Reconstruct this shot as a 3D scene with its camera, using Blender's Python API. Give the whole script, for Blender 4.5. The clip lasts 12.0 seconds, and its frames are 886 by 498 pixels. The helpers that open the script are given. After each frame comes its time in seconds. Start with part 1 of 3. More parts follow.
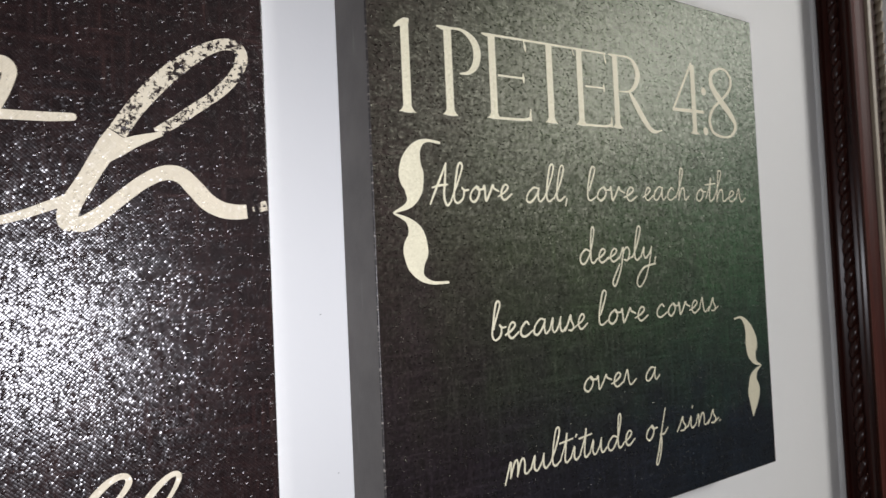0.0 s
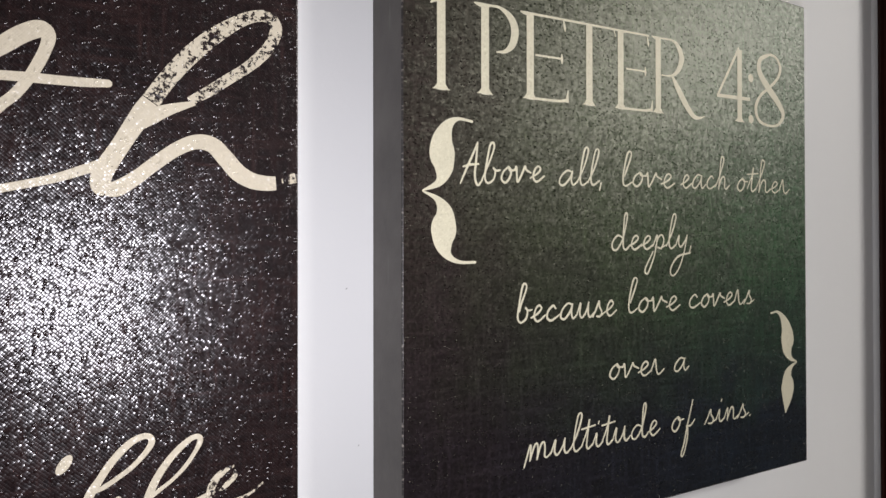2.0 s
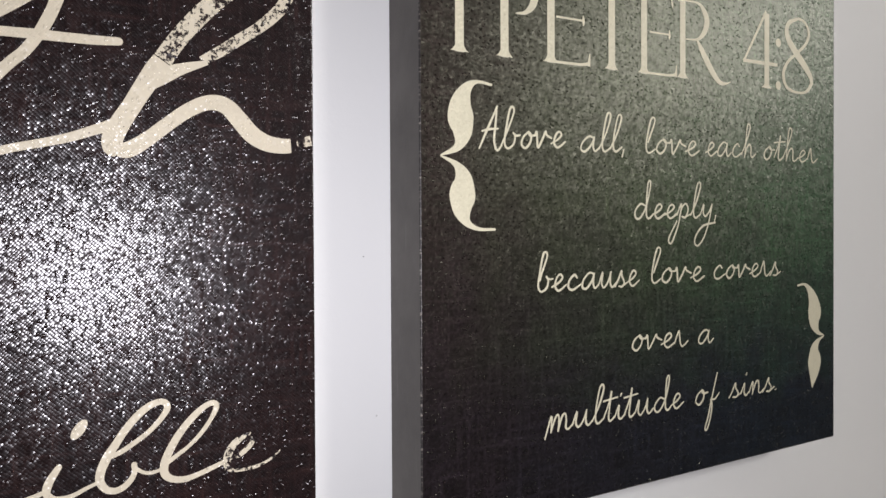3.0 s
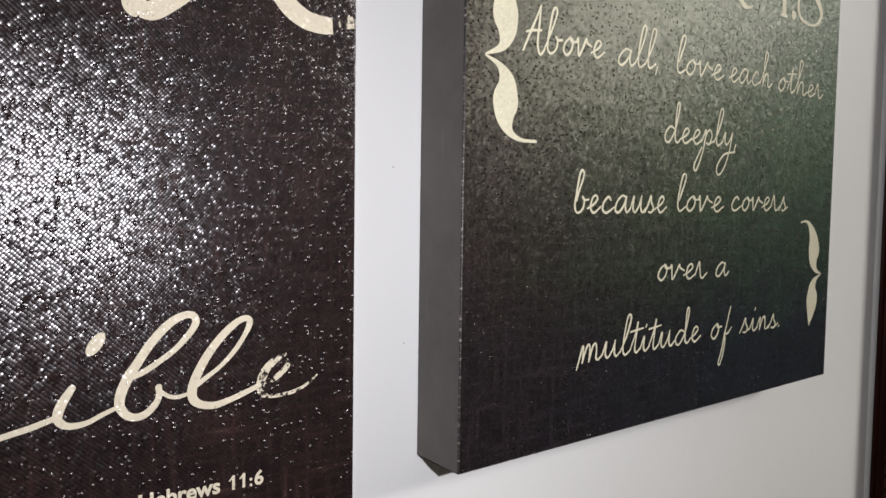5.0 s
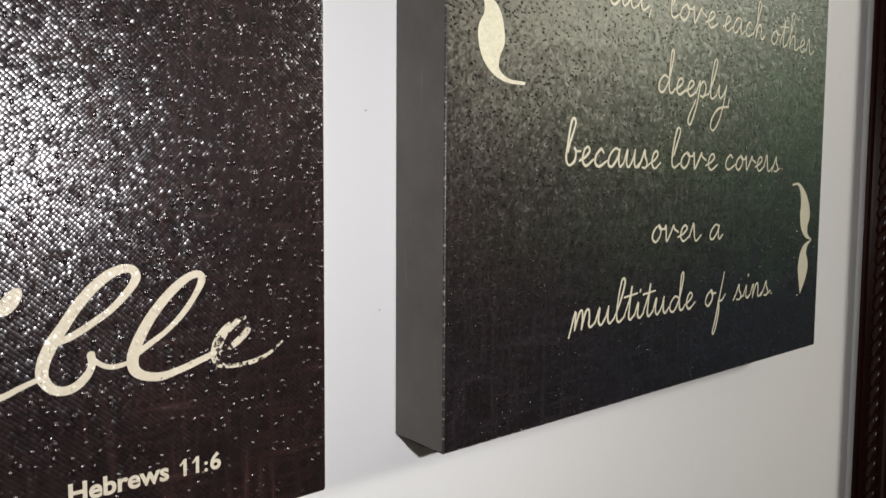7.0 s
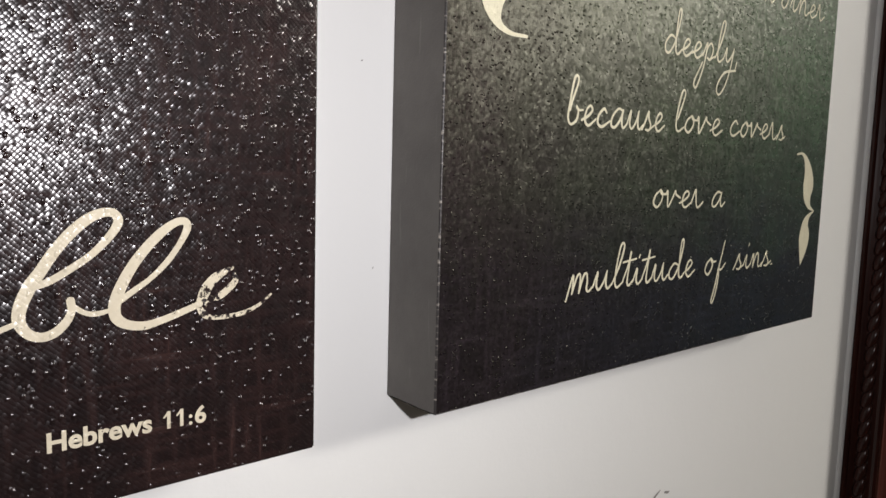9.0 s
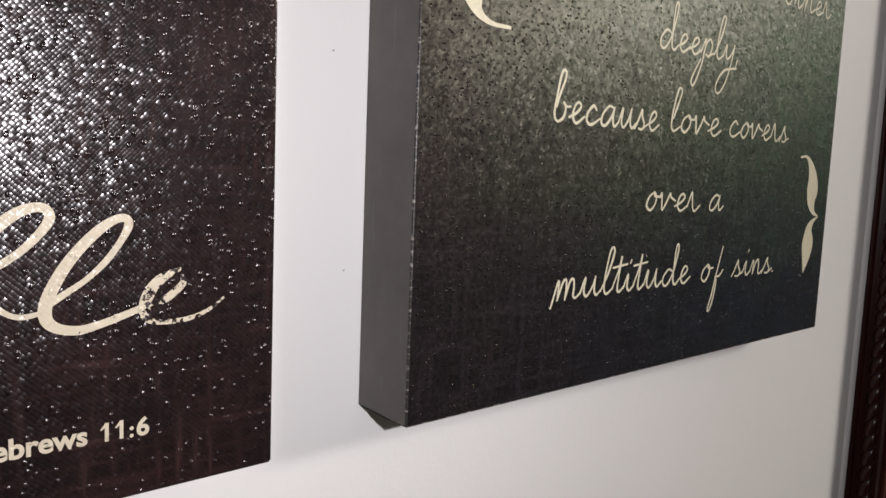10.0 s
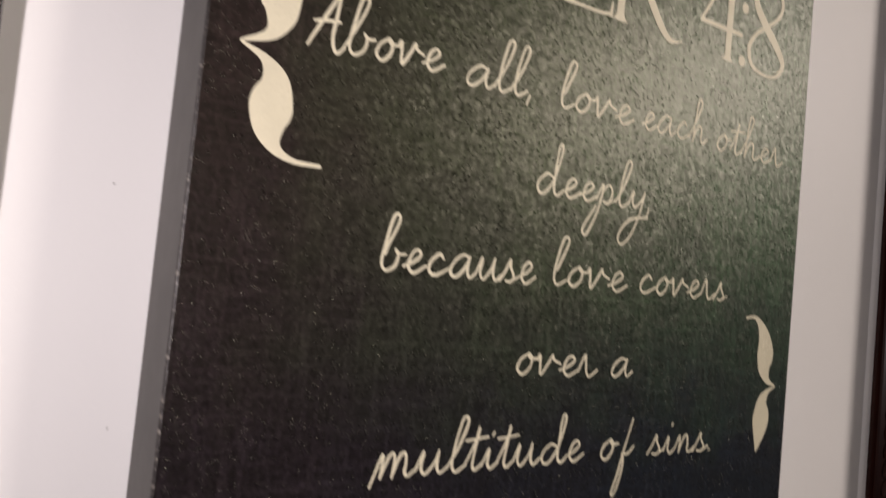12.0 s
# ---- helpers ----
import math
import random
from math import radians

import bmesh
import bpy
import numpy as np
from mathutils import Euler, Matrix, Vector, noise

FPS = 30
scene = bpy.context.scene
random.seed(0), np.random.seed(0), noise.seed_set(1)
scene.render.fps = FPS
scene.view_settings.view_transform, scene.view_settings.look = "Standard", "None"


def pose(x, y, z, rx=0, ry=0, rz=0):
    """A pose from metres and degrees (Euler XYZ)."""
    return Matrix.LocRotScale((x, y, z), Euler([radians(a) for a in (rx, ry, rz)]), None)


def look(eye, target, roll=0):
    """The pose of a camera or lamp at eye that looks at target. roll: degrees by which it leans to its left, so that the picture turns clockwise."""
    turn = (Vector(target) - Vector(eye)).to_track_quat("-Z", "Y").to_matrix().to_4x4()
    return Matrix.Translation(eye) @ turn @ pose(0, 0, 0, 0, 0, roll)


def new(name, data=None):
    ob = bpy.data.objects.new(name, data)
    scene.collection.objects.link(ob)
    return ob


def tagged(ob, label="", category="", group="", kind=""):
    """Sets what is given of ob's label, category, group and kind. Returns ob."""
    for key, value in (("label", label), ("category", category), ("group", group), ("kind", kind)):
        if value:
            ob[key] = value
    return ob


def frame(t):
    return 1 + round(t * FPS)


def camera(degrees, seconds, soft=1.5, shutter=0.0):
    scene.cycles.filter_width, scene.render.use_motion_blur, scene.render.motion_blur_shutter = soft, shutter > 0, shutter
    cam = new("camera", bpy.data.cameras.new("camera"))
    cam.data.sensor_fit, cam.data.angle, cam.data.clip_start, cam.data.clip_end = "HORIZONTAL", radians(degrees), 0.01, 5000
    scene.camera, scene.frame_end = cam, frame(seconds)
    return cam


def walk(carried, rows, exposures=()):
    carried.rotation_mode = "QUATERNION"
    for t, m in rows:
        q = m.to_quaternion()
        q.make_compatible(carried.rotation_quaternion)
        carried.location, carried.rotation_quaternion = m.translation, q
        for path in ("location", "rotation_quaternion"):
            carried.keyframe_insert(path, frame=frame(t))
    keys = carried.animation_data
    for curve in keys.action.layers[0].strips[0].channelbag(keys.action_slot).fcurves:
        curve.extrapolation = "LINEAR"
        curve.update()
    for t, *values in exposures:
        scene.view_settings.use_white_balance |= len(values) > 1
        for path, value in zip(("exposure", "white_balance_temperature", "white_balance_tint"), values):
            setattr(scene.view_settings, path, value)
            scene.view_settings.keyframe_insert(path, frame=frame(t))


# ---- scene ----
cam = camera(62.9, 12.0, 1.5, 0.3)
PATH = [
    (0, (-0.026, -0.019, 1.508), (1.15, 1.597, 1.577), -2.6),
    (0.5, (-0.019, -0.034, 1.507), (1.045, 1.658, 1.566), -0.3),
    (1, (-0.022, -0.031, 1.504), (1.076, 1.64, 1.528), 0.3),
    (1.5, (-0.023, -0.028, 1.504), (1.077, 1.642, 1.526), -0.1),
    (2, (-0.018, -0.023, 1.507), (1.062, 1.661, 1.525), -0.1),
    (2.5, (-0.01, -0.024, 1.501), (1.039, 1.678, 1.494), -0.4),
    (3, (-0.014, -0.014, 1.496), (1.027, 1.693, 1.474), -0.3),
    (3.5, (-0.021, -0.009, 1.483), (1.064, 1.671, 1.434), 0.8),
    (3.7, (-0.028, -0.001, 1.477), (1.085, 1.659, 1.408), 1.4),
    (5.3, (-0.047, 0.072, 1.46), (1.189, 1.638, 1.322), 1.0),
    (5.5, (-0.045, 0.083, 1.456), (1.194, 1.644, 1.291), 1.4),
    (6, (-0.038, 0.089, 1.458), (1.222, 1.634, 1.296), 1.4),
    (6.5, (-0.033, 0.091, 1.459), (1.245, 1.624, 1.316), 1.2),
    (7, (-0.028, 0.092, 1.446), (1.274, 1.604, 1.305), 0.4),
    (7.5, (-0.027, 0.095, 1.438), (1.266, 1.611, 1.264), 0.5),
    (9.3, (-0.018, 0.1, 1.438), (1.288, 1.598, 1.211), 1.8),
    (9.5, (-0.009, 0.107, 1.433), (1.297, 1.604, 1.197), 1.8),
    (10, (0.002, 0.103, 1.437), (1.29, 1.618, 1.225), 2.3),
    (10.5, (0.012, 0.088, 1.434), (1.282, 1.617, 1.208), 2.6),
    (10.8, (0.053, 0.083, 1.428), (1.3, 1.63, 1.197), 2.0),
    (11, (0.089, 0.09, 1.412), (1.272, 1.69, 1.212), 2.9),
    (11.2, (0.129, 0.079, 1.418), (1.187, 1.764, 1.212), 2.7),
    (11.5, (0.145, 0.059, 1.433), (1.119, 1.804, 1.345), 4.2),
    (11.8, (0.138, 0.059, 1.447), (1.221, 1.74, 1.451), 4.6),
    (12, (0.118, 0.07, 1.459), (1.246, 1.719, 1.563), 5.5),
]
EXPOSURES = [(0.0, 0.20, 6250, 10), (0.5, 0.08, 6300, 12), (3.5, 0.08, 6400, 12), (5.5, 0.09, 6500, 9), (7.5, 0.06, 6650, 8), (9.5, 0.10, 6700, 11), (10.5, -0.02, 6750, 16), (11.0, 0.04, 6850, 17), (11.5, -0.05, 7000, 19), (12.0, 0.0, 7100, 20)]
walk(cam, [(t, look(eye, target, roll)) for t, eye, target, roll in PATH], EXPOSURES)

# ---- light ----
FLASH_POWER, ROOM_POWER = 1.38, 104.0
world = bpy.data.worlds.new("room_air")
scene.world = world
world.use_nodes = True
world.node_tree.nodes["Background"].inputs["Color"].default_value = (0.9, 0.95, 1.0, 1)
world.node_tree.nodes["Background"].inputs["Strength"].default_value = 0.05


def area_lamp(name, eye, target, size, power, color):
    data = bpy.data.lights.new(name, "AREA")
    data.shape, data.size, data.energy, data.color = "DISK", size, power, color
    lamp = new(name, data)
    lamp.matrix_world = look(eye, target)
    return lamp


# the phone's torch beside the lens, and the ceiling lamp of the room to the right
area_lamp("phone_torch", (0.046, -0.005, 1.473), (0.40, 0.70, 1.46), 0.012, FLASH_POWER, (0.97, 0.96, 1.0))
area_lamp("ceiling_lamp", (3.30, -2.10, 2.74), (0.6, 0.36, 1.55), 0.8, ROOM_POWER, (1.0, 0.965, 0.90))

# ---- plan ----
FACE, WALL = 0.342, 0.379          # the prints' faces and the wall behind them
X0, Z0, SIDE, TALL = 0.189, 1.327, 0.4064, 0.398  # lower left corner of the green print, its width and height
DEPTH = WALL - FACE
LEFT_EDGE = -0.065                 # right side of the brown print, from X0


# ---- materials ----
class Mat:
    """A node material with short helpers."""

    def __init__(self, name, rough=0.5, metal=0.0):
        self.m = bpy.data.materials.new(name)
        self.m.use_nodes = True
        self.t = self.m.node_tree
        self.b = self.t.nodes["Principled BSDF"]
        self.b.inputs["Roughness"].default_value = rough
        self.b.inputs["Metallic"].default_value = metal
        self.co = self.t.nodes.new("ShaderNodeTexCoord").outputs["Object"]

    def node(self, kind, links=(), **values):
        n = self.t.nodes.new(kind)
        for key, value in values.items():
            setattr(n, key, value)
        for socket, value in links:
            if isinstance(value, bpy.types.NodeSocket):
                self.t.links.new(value, n.inputs[socket])
            else:
                n.inputs[socket].default_value = value
        return n

    def scaled(self, sx, sy, sz):
        return self.node("ShaderNodeMapping", [("Vector", self.co), ("Scale", (sx, sy, sz))]).outputs[0]

    def noise(self, scale, detail=3.0, rough=0.55, co=None):
        return self.node("ShaderNodeTexNoise", [("Vector", co or self.co), ("Scale", scale), ("Detail", detail), ("Roughness", rough)]).outputs["Fac"]

    def ramp(self, fac, *stops):
        n = self.node("ShaderNodeValToRGB", [("Fac", fac)])
        els = n.color_ramp.elements
        while len(els) < len(stops):
            els.new(0.5)
        for e, (p, c) in zip(els, stops):
            e.position, e.color = p, (*c, 1) if not isinstance(c, float) else (c, c, c, 1)
        return n.outputs["Color"]

    def math(self, op, a, b=0.0):
        return self.node("ShaderNodeMath", [(0, a), (1, b)], operation=op).outputs[0]

    def mix(self, fac, a, b, blend="MIX"):
        n = self.node("ShaderNodeMix", data_type="RGBA", blend_type=blend)
        for socket, value in ((0, fac), (6, a), (7, b)):
            if isinstance(value, bpy.types.NodeSocket):
                self.t.links.new(value, n.inputs[socket])
            else:
                n.inputs[socket].default_value = (*value, 1) if isinstance(value, tuple) else value
        return n.outputs[2]

    def bump(self, height, strength, distance, normal=None):
        links = [("Height", height), ("Strength", strength), ("Distance", distance)]
        if normal is not None:
            links.append(("Normal", normal))
        return self.node("ShaderNodeBump", links).outputs[0]

    def put(self, socket, value):
        if isinstance(value, bpy.types.NodeSocket):
            self.t.links.new(value, self.b.inputs[socket])
        else:
            self.b.inputs[socket].default_value = (*value, 1) if isinstance(value, tuple) else value


def vec(k, op, a, b=(0.0, 0.0, 0.0)):
    return k.node("ShaderNodeVectorMath", [(0, a), (1, b)], operation=op).outputs[0]


def times(k, a, factor):
    return k.node("ShaderNodeVectorMath", [(0, a), ("Scale", factor)], operation="SCALE").outputs[0]


def cells(k, plane, wide, long, turn, scatter):
    """A cell pattern in the canvas plane, sizes in metres: the way from each cell's middle, in cells, and a random vector for each cell from -1 to 1."""
    at = k.node("ShaderNodeMapping", [("Vector", plane), ("Rotation", (0, 0, turn))]).outputs[0]
    at = k.node("ShaderNodeMapping", [("Vector", at), ("Scale", (1 / wide, 1 / long, 0))]).outputs[0]
    vor = k.node("ShaderNodeTexVoronoi", [("Vector", at), ("Scale", 1.0), ("Randomness", scatter)], voronoi_dimensions="2D")
    chance = times(k, vec(k, "SUBTRACT", vor.outputs["Color"], (0.5, 0.5, 0.5)), 2.0)
    return vec(k, "SUBTRACT", at, vor.outputs["Position"]), chance, vor.outputs["Color"]


def canvas_relief(k, weave, tilt, beads, wave, grain):
    """Woven canvas under a gloss varnish: each thread crossing is a small dome with a lean of its own; beads of varnish lie scattered over it."""
    sep = k.node("ShaderNodeSeparateXYZ", [("Vector", k.co)])
    plane = k.node("ShaderNodeCombineXYZ", [(0, k.math("ADD", sep.outputs[0], sep.outputs[1])), (1, sep.outputs[2])]).outputs[0]
    wide, long, turn, scatter, dome = weave
    away, chance, _ = cells(k, plane, wide, long, turn, scatter)
    lean = times(k, vec(k, "MULTIPLY", vec(k, "MULTIPLY", chance, chance), chance), tilt)
    slope = vec(k, "ADD", times(k, away, dome), lean)
    swell = k.node("ShaderNodeTexNoise", [("Vector", plane), ("Scale", grain), ("Detail", 2.0)])
    slope = vec(k, "ADD", slope, times(k, vec(k, "SUBTRACT", swell.outputs["Color"], (0.5, 0.5, 0.5)), wave))
    drop = 0.0
    if beads:
        across, along, slant, share = beads
        away, _, color = cells(k, plane, across, along, slant, 1.0)
        pick = k.node("ShaderNodeSeparateColor", [("Color", color)])
        many = k.math("MULTIPLY", k.math("SUBTRACT", k.noise(40, 3), 0.5), 0.9)
        some = k.math("GREATER_THAN", k.math("ADD", pick.outputs[2], many), 1.0 - share)
        near = k.math("LESS_THAN", k.node("ShaderNodeVectorMath", [(0, away)], operation="LENGTH").outputs["Value"], 0.36)
        drop = k.math("MULTIPLY", some, near)
        slope = vec(k, "ADD", slope, times(k, away, k.math("MULTIPLY", drop, 1.5)))
    cut = k.node("ShaderNodeSeparateXYZ", [("Vector", slope)])
    turned = k.node("ShaderNodeCombineXYZ", [(0, cut.outputs[0]), (2, cut.outputs[1])]).outputs[0]
    face = k.t.nodes.new("ShaderNodeNewGeometry").outputs["Normal"]
    return k.node("ShaderNodeVectorMath", [(0, vec(k, "ADD", face, turned))], operation="NORMALIZE").outputs[0], drop


def varnish(k, rough, gloss, relief, tint):
    normal, drop = canvas_relief(k, *relief)
    dull = k.ramp(k.noise(120, 4), (0.3, rough - 0.02), (0.7, rough + 0.02))
    k.put("Roughness", k.mix(drop, dull, (0.20, 0.20, 0.20)))
    k.put("Specular IOR Level", gloss)
    k.put("Specular Tint", tint)
    k.put("Normal", normal)


def brown_ground(k):
    """Near-black brown print with rubbed reddish streaks."""
    across = k.noise(150, 4, 0.6, k.scaled(0.16, 1, 1.8))
    along = k.noise(150, 4, 0.6, k.scaled(1.8, 1, 0.16))
    streak = k.math("MAXIMUM", across, along)
    blot = k.noise(28, 4, 0.6)
    base = k.ramp(streak, (0.46, (0.0090, 0.0047, 0.0050)), (0.62, (0.0220, 0.0110, 0.0108)), (0.78, (0.044, 0.0225, 0.0200)))
    return k.mix(k.ramp(blot, (0.4, 0.0), (0.7, 0.65)), base, (0.0075, 0.0055, 0.006))


def green_ground(k):
    """Print that fades from brown-black through bottle green to a navy lower edge; some lamp sheen is painted into its
    middle and right.
    """
    sep = k.node("ShaderNodeSeparateXYZ", [("Vector", k.co)])
    mott = k.math("MULTIPLY", k.math("SUBTRACT", k.noise(26, 5, 0.6), 0.5), 0.35)
    u = k.math("ADD", k.math("DIVIDE", sep.outputs[0], SIDE), mott)
    v = k.math("ADD", k.math("DIVIDE", sep.outputs[2], SIDE), mott)
    across = k.ramp(u, (0.05, (0.0180, 0.0112, 0.0114)), (0.45, (0.0270, 0.0410, 0.0180)), (0.95, (0.025, 0.070, 0.031)))
    low = k.ramp(u, (0.1, (0.0130, 0.0094, 0.0122)), (0.7, (0.008, 0.0120, 0.020)))
    base = k.mix(k.ramp(v, (0.12, 0.0), (0.47, 1.0)), low, across)
    streak = k.ramp(k.math("MAXIMUM", k.noise(150, 4, 0.6, k.scaled(0.16, 1, 1.8)), k.noise(150, 4, 0.6, k.scaled(1.8, 1, 0.16))), (0.45, 0.6), (0.72, 1.5))
    fleck = k.ramp(k.noise(480, 3, 0.6), (0.36, 0.55), (0.64, 1.4))
    return k.mix(1.0, k.mix(1.0, base, streak, "MULTIPLY"), fleck, "MULTIPLY")


def canvas_material(name, ground, rough, gloss, relief, tint, ink=None, wear=0.0):
    k = Mat(name)
    color = ground(k)
    if ink:
        tone = k.mix(k.noise(60, 4), ink, tuple(c * 0.82 for c in ink))
        flake = k.math("ADD", k.math("MULTIPLY", k.noise(440, 5, 0.7), 0.62), k.math("MULTIPLY", k.noise(120, 3), 0.38))
        chips = k.math("GREATER_THAN", flake, 1.0 - wear) if wear else None
        color = k.mix(chips, tone, color) if wear else tone
    k.put("Base Color", color)
    varnish(k, rough, gloss, relief, tint)
    return k.m


def wall_material():
    k = Mat("white_wall_paint", 0.45)
    k.put("Base Color", k.mix(k.noise(6, 4), (0.80, 0.80, 0.80), (0.84, 0.835, 0.83)))
    n = k.bump(k.noise(420, 3), 0.12, 0.0006)
    k.put("Normal", k.bump(k.noise(60, 2), 0.10, 0.002, n))
    k.put("Specular IOR Level", 0.08)
    return k.m


def plain_material(name, color, rough=0.6):
    k = Mat(name, rough)
    k.put("Base Color", k.mix(k.noise(14, 4), color, tuple(c * 0.85 for c in color)))
    k.put("Normal", k.bump(k.noise(300, 3), 0.1, 0.0005))
    return k.m


def wood_material(name, dark, light, rough, gloss=0.3):
    k = Mat(name, rough)
    grain = k.noise(160, 5, 0.6, k.scaled(1.0, 1.0, 0.06))
    fleck = k.noise(700, 2, 0.5, k.scaled(1, 1, 0.08))
    color = k.ramp(grain, (0.3, dark), (0.7, light))
    k.put("Base Color", k.mix(k.ramp(fleck, (0.5, 0.0), (0.75, 0.5)), color, dark))
    k.put("Normal", k.bump(grain, 0.15, 0.0006))
    k.put("Specular IOR Level", gloss)
    return k.m


def edge_material():
    """Charcoal canvas of the sides: cloudy, thready, with pale rub marks."""
    k = Mat("charcoal_canvas_edge", 0.5)
    cloud = k.ramp(k.noise(22, 5, 0.6), (0.3, (0.066, 0.058, 0.053)), (0.7, (0.112, 0.101, 0.092)))
    rubs = k.ramp(k.noise(260, 3, 0.5, k.scaled(1.0, 1.0, 0.10)), (0.68, 0.0), (0.76, 0.55))
    k.put("Base Color", k.mix(rubs, cloud, (0.15, 0.145, 0.13)))
    n = k.bump(k.noise(900, 2, 0.6), 0.5, 0.0002)
    k.put("Normal", k.bump(k.noise(60, 3), 0.3, 0.001, n))
    return k.m


def glint_fold_material():
    """The folded front edge: dark canvas, its glints painted in as short pale dashes."""
    k = Mat("canvas_fold_painted_glints", 0.35)
    dash = k.ramp(k.noise(520, 3, 0.6, k.scaled(0.3, 0.3, 1.0)), (0.54, 0.0), (0.66, 1.0))
    k.put("Base Color", k.mix(dash, (0.03, 0.026, 0.026), (0.30, 0.27, 0.24)))
    k.put("Normal", k.bump(k.noise(900, 2), 0.6, 0.0004))
    return k.m


CREAM = (0.66, 0.59, 0.46)
# weave: cell sizes, slant, scatter, roundness; beads: sizes, slant, share
TWILL, PLAIN = (0.0010, 0.0014, 0.75, 0.3, 0.17), (0.0012, 0.0010, 0.0, 0.8, 0.08)
DROPS, NUBS = (0.0021, 0.0031, 0.35, 0.19), (0.0022, 0.0014, 0.1, 0.14)
COOL, OLIVE = (1.0, 0.98, 1.0), (1.0, 1.0, 0.76)
BROWN = canvas_material("brown_canvas_print", brown_ground, 0.235, 0.60, (TWILL, 0.14, DROPS, 0.12, 120.0), COOL)
GREEN = canvas_material("green_canvas_print", green_ground, 0.37, 0.27, (PLAIN, 0.10, NUBS, 0.20, 240.0), OLIVE)
BROWN_CREAM = canvas_material("cream_ink_on_brown", brown_ground, 0.30, 0.5, (TWILL, 0.18, DROPS, 0.11, 170.0), COOL, CREAM, 0.365)
BROWN_WORN = canvas_material("worn_cream_ink_on_brown", brown_ground, 0.30, 0.5, (TWILL, 0.18, DROPS, 0.11, 170.0), COOL, CREAM, 0.485)
GREEN_CREAM = canvas_material("cream_ink_on_green", green_ground, 0.42, 0.20, (PLAIN, 0.10, None, 0.18, 300.0), OLIVE, (0.74, 0.69, 0.52), 0.25)
EDGE = edge_material()
GLINT_FOLD = glint_fold_material()
PAINT = wall_material()
TRIM = plain_material("white_trim_paint", (0.80, 0.80, 0.79), 0.4)
CHERRY = wood_material("dark_cherry_wood", (0.012, 0.0035, 0.0025), (0.035, 0.008, 0.005), 0.24, 0.26)
RED_WOOD = wood_material("red_cherry_wood", (0.045, 0.010, 0.007), (0.085, 0.020, 0.014), 0.5, 0.08)
GILT = plain_material("champagne_gilt", (0.30, 0.24, 0.17), 0.55)
BOARD = plain_material("dark_backing_board", (0.03, 0.022, 0.02), 0.6)
CEILING = plain_material("white_ceiling_paint", (0.78, 0.78, 0.77), 0.8)
CARPET = plain_material("beige_carpet", (0.14, 0.12, 0.10), 0.95)
ROOM = plain_material("taupe_wall_paint", (0.17, 0.16, 0.15), 0.7)
SCUFF = plain_material("grey_scuff", (0.30, 0.29, 0.28), 0.7)


# ---- building helpers ----
def to_object(name, bm, material, smooth=False):
    mesh = bpy.data.meshes.new(name)
    bm.to_mesh(mesh)
    bm.free()
    mesh.materials.append(material)
    if smooth:
        mesh.polygons.foreach_set("use_smooth", [True] * len(mesh.polygons))
    return new(name, mesh)


def part(name, bm, material, parent, label="", smooth=False):
    ob = to_object(name, bm, material, smooth)
    ob.parent = parent
    return tagged(ob, label)


def thing(name, place, label, category, group=""):
    ob = new(name)
    ob.location = place
    ob.empty_display_size = 0.05
    return tagged(ob, label, category, group)


def box(bm, lo, hi, bevel=0.0, segments=2):
    made = bmesh.ops.create_cube(bm, size=1.0)["verts"]
    for v in made:
        v.co = Vector([a + (b - a) * (c + 0.5) for a, b, c in zip(lo, hi, v.co)])
    if bevel:
        edges = list({e for v in made for e in v.link_edges})
        bmesh.ops.bevel(bm, geom=edges, offset=bevel, segments=segments, affect="EDGES", profile=0.5)
    return bm


# ---- lettering: inked strokes of changing width, laid on the canvas ----
def smooth_line(points, steps):
    """Catmull-Rom through rows of (x, y, width)."""
    p = [np.array(q, float) for q in points]
    p = [2 * p[0] - p[1], *p, 2 * p[-1] - p[-2]]
    out = []
    for a, b, c, d in zip(p, p[1:], p[2:], p[3:]):
        for n in range(steps):
            t = n / steps
            out.append(0.5 * (2 * b + (c - a) * t + (2 * a - 5 * b + 4 * c - d) * t * t + (3 * b - a - 3 * c + d) * t ** 3))
    return out + [p[-2]]


LIFT = [0]


def ribbon(bm, points, steps=6, round_ends=True):
    """One pen stroke in the plane y = 0, facing -y; points in metres as (x, z, width)."""
    line = smooth_line(points, steps)
    LIFT[0] = (LIFT[0] + 1) % 9
    base = -0.00012 - 0.000012 * LIFT[0]
    rows = []
    for n, q in enumerate(line):
        a, b = line[max(n - 1, 0)], line[min(n + 1, len(line) - 1)]
        d = (b - a)[:2]
        d = d / (np.linalg.norm(d) or 1.0)
        half = max(q[2], 0.0003) / 2
        y = base - 0.00006 * n / len(line)
        side = np.array([-d[1], d[0]]) * half
        rows.append([bm.verts.new((q[0] + s * side[0], y, q[1] + s * side[1])) for s in (1, -1)])
    for (a, b), (c, d) in zip(rows, rows[1:]):
        bm.faces.new((a, b, d, c))
    if round_ends:
        for end, nxt in ((0, 1), (-1, -2)):
            q, r = line[end], line[nxt]
            d = (q - r)[:2]
            d = d / (np.linalg.norm(d) or 1.0)
            half = max(q[2], 0.0003) / 2
            side = np.array([-d[1], d[0]])
            y = rows[end][0].co.y
            cap = [bm.verts.new((q[0] + half * (math.sin(f) * d[0] + math.cos(f) * side[0]), y, q[1] + half * (math.sin(f) * d[1] + math.cos(f) * side[1])))
                   for f in np.linspace(0, math.pi, 7)]
            bm.faces.new(cap if end == 0 else cap[::-1])
    bmesh.ops.recalc_face_normals(bm, faces=bm.faces[:])


